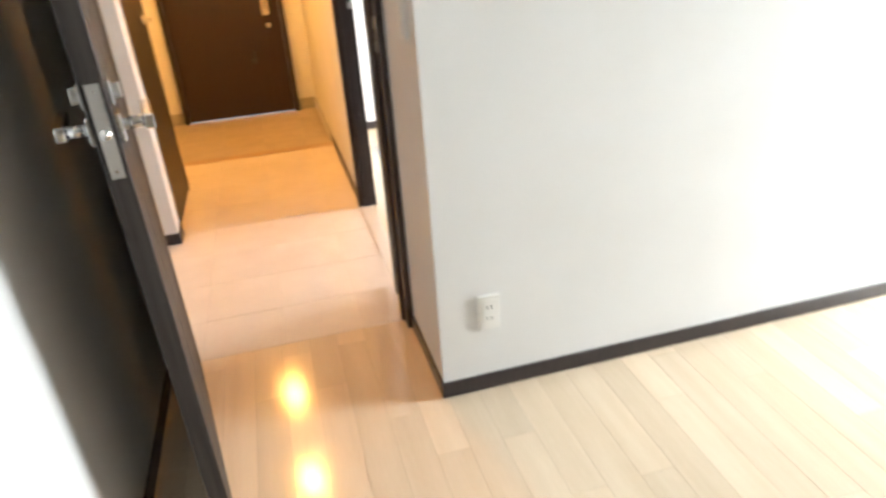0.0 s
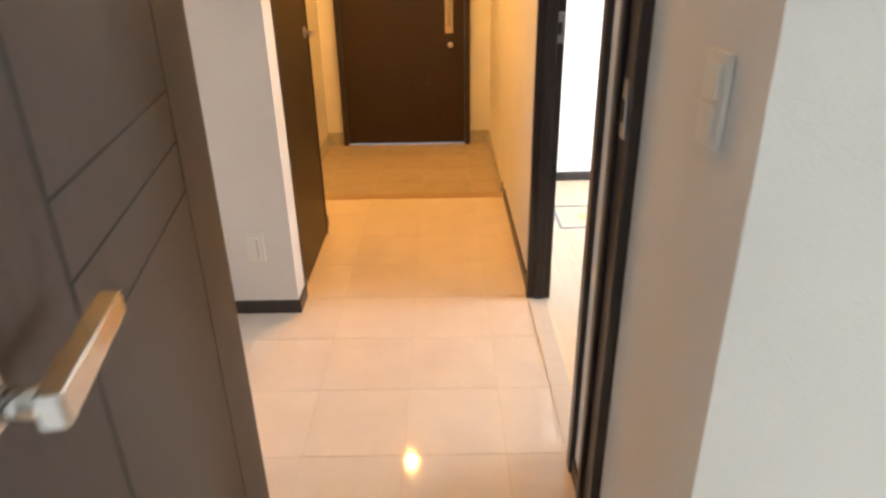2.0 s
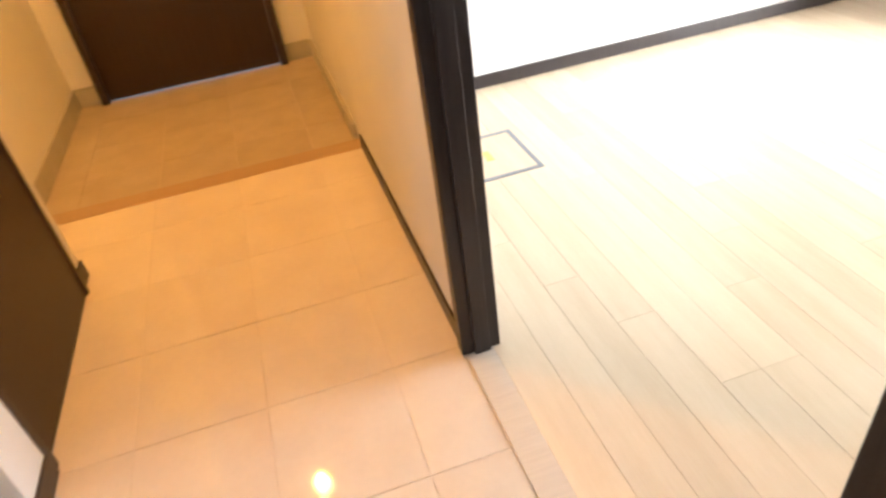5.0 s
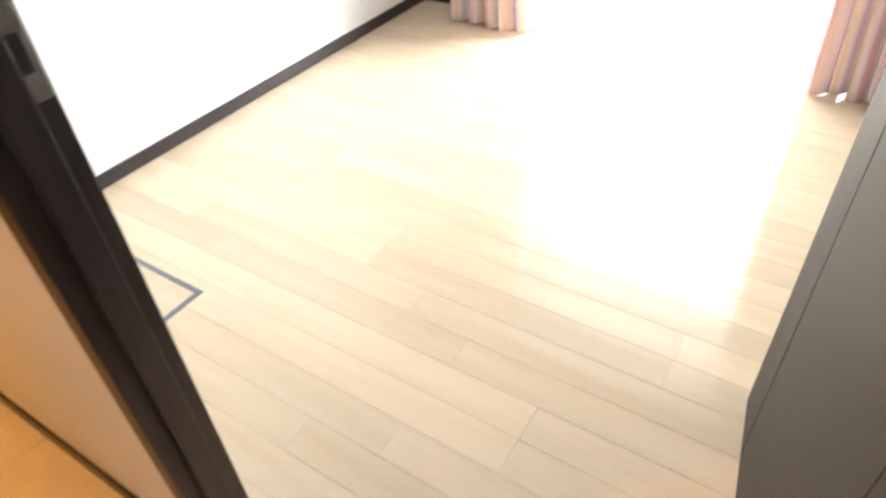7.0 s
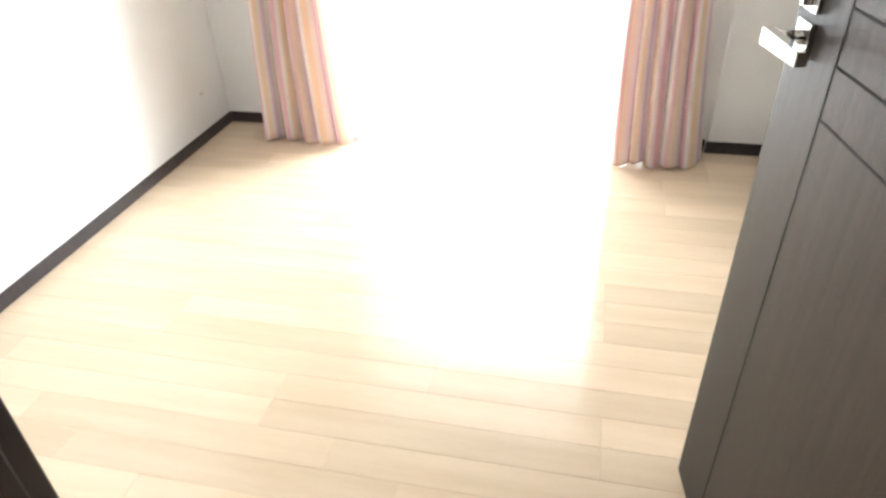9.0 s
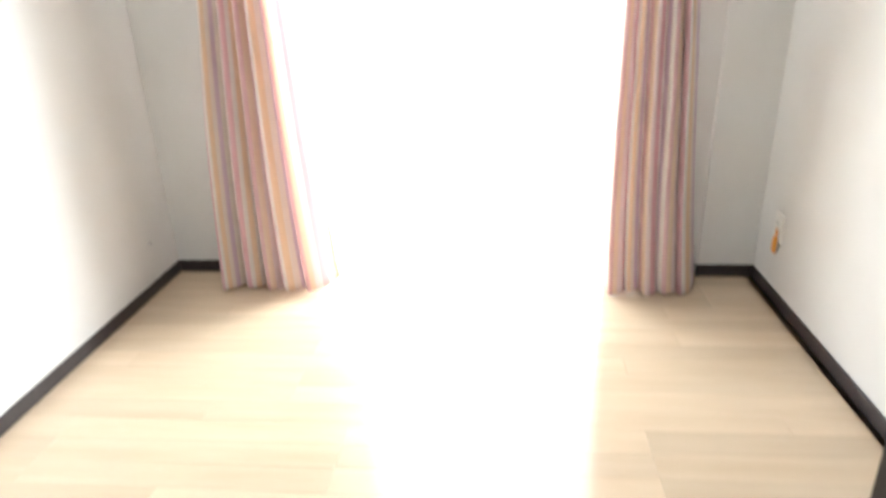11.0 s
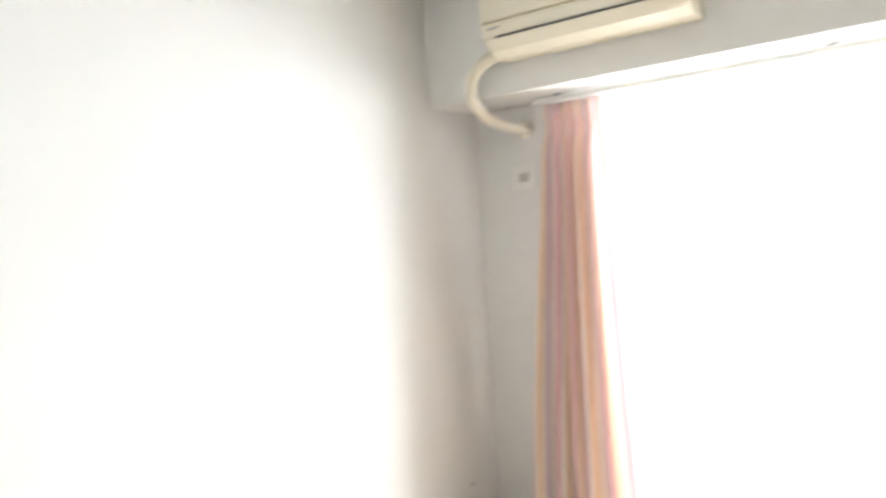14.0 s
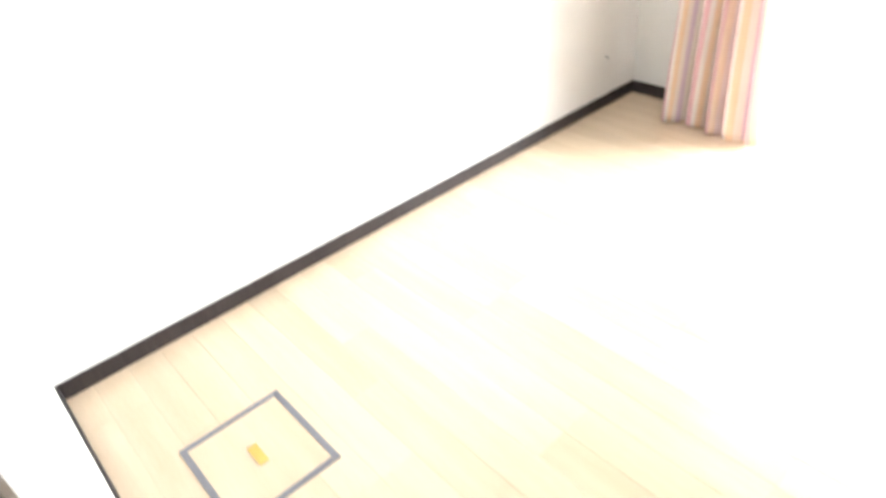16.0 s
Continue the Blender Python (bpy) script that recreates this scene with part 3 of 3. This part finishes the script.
plate("socket", "white double power socket low on the wall", pose(0.158, -0.045, 0.292), "socket")
plate("light_switch", "white light switch plate beside the doorway", pose(0.0, 0.085, 1.16, 0, 0, -90), "switch")
plate("socket", "white power socket low on the hall wall", pose(-1.224, 1.555, 0.292), "socket")
plate("socket", "white plate with a raised cover on the hall wall", pose(-1.08, 1.555, 0.292), "blank")
ob = plate("socket", "white power socket with an orange tag hanging from it", pose(2.59, YB0, 0.31, 0, 0, 180), "socket")
part("tag", box(0.0, 0.03, -0.024, -0.0125, -0.10, -0.035, 0.006), ORANGE, ob, "orange plastic tag")
part("tag_cord", box(0.012, 0.016, -0.02, -0.012, -0.036, 0.0), ORANGE, ob)
nail = thing("wall_hook", "small dark screw hook in the bedroom wall", "hook", Matrix())
part("shank", rod((2.60, YB1, 0.24), (2.60, YB1 - 0.014, 0.24), 0.005, 10), GREYPL, nail)

# ---- downlights of the hall ----
for lx, ly in LAMPS:
    dl = thing("downlight", "round recessed ceiling lamp with a warm bulb", "lamp", Matrix.Translation((lx, ly, H)), "hall downlights")
    bm = bmesh.new()
    prof = ((0.055, -0.001), (0.068, -0.004), (0.068, 0.002), (0.055, 0.002))
    rings = [[bm.verts.new((r * math.cos(a * math.pi / 16), r * math.sin(a * math.pi / 16), z)) for a in range(32)] for r, z in prof]
    for k in range(4):
        for a in range(32):
            bm.faces.new((rings[k][a], rings[k][(a + 1) % 32], rings[(k + 1) % 4][(a + 1) % 32], rings[(k + 1) % 4][a]))
    part("ring", bm, PLASTIC, dl, smooth=True)
    part("bulb", rod((0, 0, -0.012), (0, 0, 0.001), 0.042, 24, 0.005), GLOW, dl, smooth=True)

# ---- floor hatch ----
hx0, hx1, hy0, hy1 = 0.245, 0.535, 2.36, 2.68
hatch = thing("floor_hatch", "square floor hatch with an aluminium rim and a brass ring pull", "floor hatch", Matrix())
e = 0.017
for r in ((hx0, hx1, hy0, hy0 + e), (hx0, hx1, hy1 - e, hy1), (hx0, hx0 + e, hy0 + e, hy1 - e), (hx1 - e, hx1, hy0 + e, hy1 - e)):
    part("rim", box(*r, -0.001, 0.0032, 0.0008, 1), ALU, hatch)
part("lid", box(hx0 + e, hx1 - e, hy0 + e, hy1 - e, -0.001, 0.0014), PLANK, hatch)
hp = part("pull", box(0.376, 0.402, 2.485, 2.555, 0.0014, 0.0036, 0.001), BRASS, hatch, "brass recessed pull")
part("pull_ring", box(0.383, 0.395, 2.495, 2.545, 0.0036, 0.0046), BRASS, hp)

# ---- floor pieces ----


def piece_mesh(name, w, l, material, bevel=0.0012, h=0.004):
    bm = bmesh.new()
    z = (-h, -bevel, 0.0)
    ins = (0.0, 0.0, bevel)
    rings = [[bm.verts.new((sx * (w / 2 - i), sy * (l / 2 - i), zz)) for sx, sy in ((-1, -1), (1, -1), (1, 1), (-1, 1))] for zz, i in zip(z, ins)]
    for a, b in zip(rings, rings[1:]):
        for k in range(4):
            bm.faces.new((a[k], a[(k + 1) % 4], b[(k + 1) % 4], b[k]))
    bm.faces.new(rings[-1])
    me = bpy.data.meshes.new(name)
    bm.to_mesh(me)
    bm.free()
    me.materials.append(material)
    return me


def planks(floor, x0, x1, y0, y1, pw, pl, seed, skip=None):
    rnd = random.Random(seed)
    cache = {}
    x = x0
    col = 0
    while x < x1 - 0.005:
        w = min(pw, x1 - x)
        y = y0 - rnd.choice((0.0, 0.25, 0.5, 0.72)) * pl
        while y < y1 - 0.005:
            a, b = max(y, y0), min(y + pl, y1)
            y += pl
            if b - a < 0.01:
                continue
            key = (round(w, 3), round(b - a, 3))
            if key not in cache:
                cache[key] = piece_mesh("plank", w - 0.0006, b - a - 0.0006, PLANK, 0.0004)
            ob = new("plank", cache[key])
            ob.parent = floor
            ob.location = (x + w / 2, (a + b) / 2, 0.0)
        x += w
        col += 1


def tiles(floor, xs, ys, material, z=0.0, gap=0.0017):
    cache = {}
    for xa, xb in zip(xs, xs[1:]):
        for ya, yb in zip(ys, ys[1:]):
            key = (round(xb - xa, 3), round(yb - ya, 3))
            if key not in cache:
                cache[key] = piece_mesh("tile", xb - xa - gap, yb - ya - gap, material, 0.0005)
            ob = new("tile", cache[key])
            ob.parent = floor
            ob.location = ((xa + xb) / 2, (ya + yb) / 2, z)


planks(floor_bedroom, 0.0625, 3.415, YB0, YB1, 0.101, 0.91, 3)
planks(floor_living, -1.0, 3.2, -6.0, 0.45, 0.101, 0.91, 5)
tiles(floor_hall, [-0.18 - 0.2975 * k for k in range(7, 0, -1)] + [-0.18, 0.0], [0.454, 0.725] + [1.037 + 0.316 * k for k in range(6)] + [2.835], TILE)
tiles(floor_entrance, [-1.22, -1.08, -0.78, -0.48, -0.18, 0.0], [2.927, 3.22, 3.52, 3.82, 4.12], STONE, -0.03)
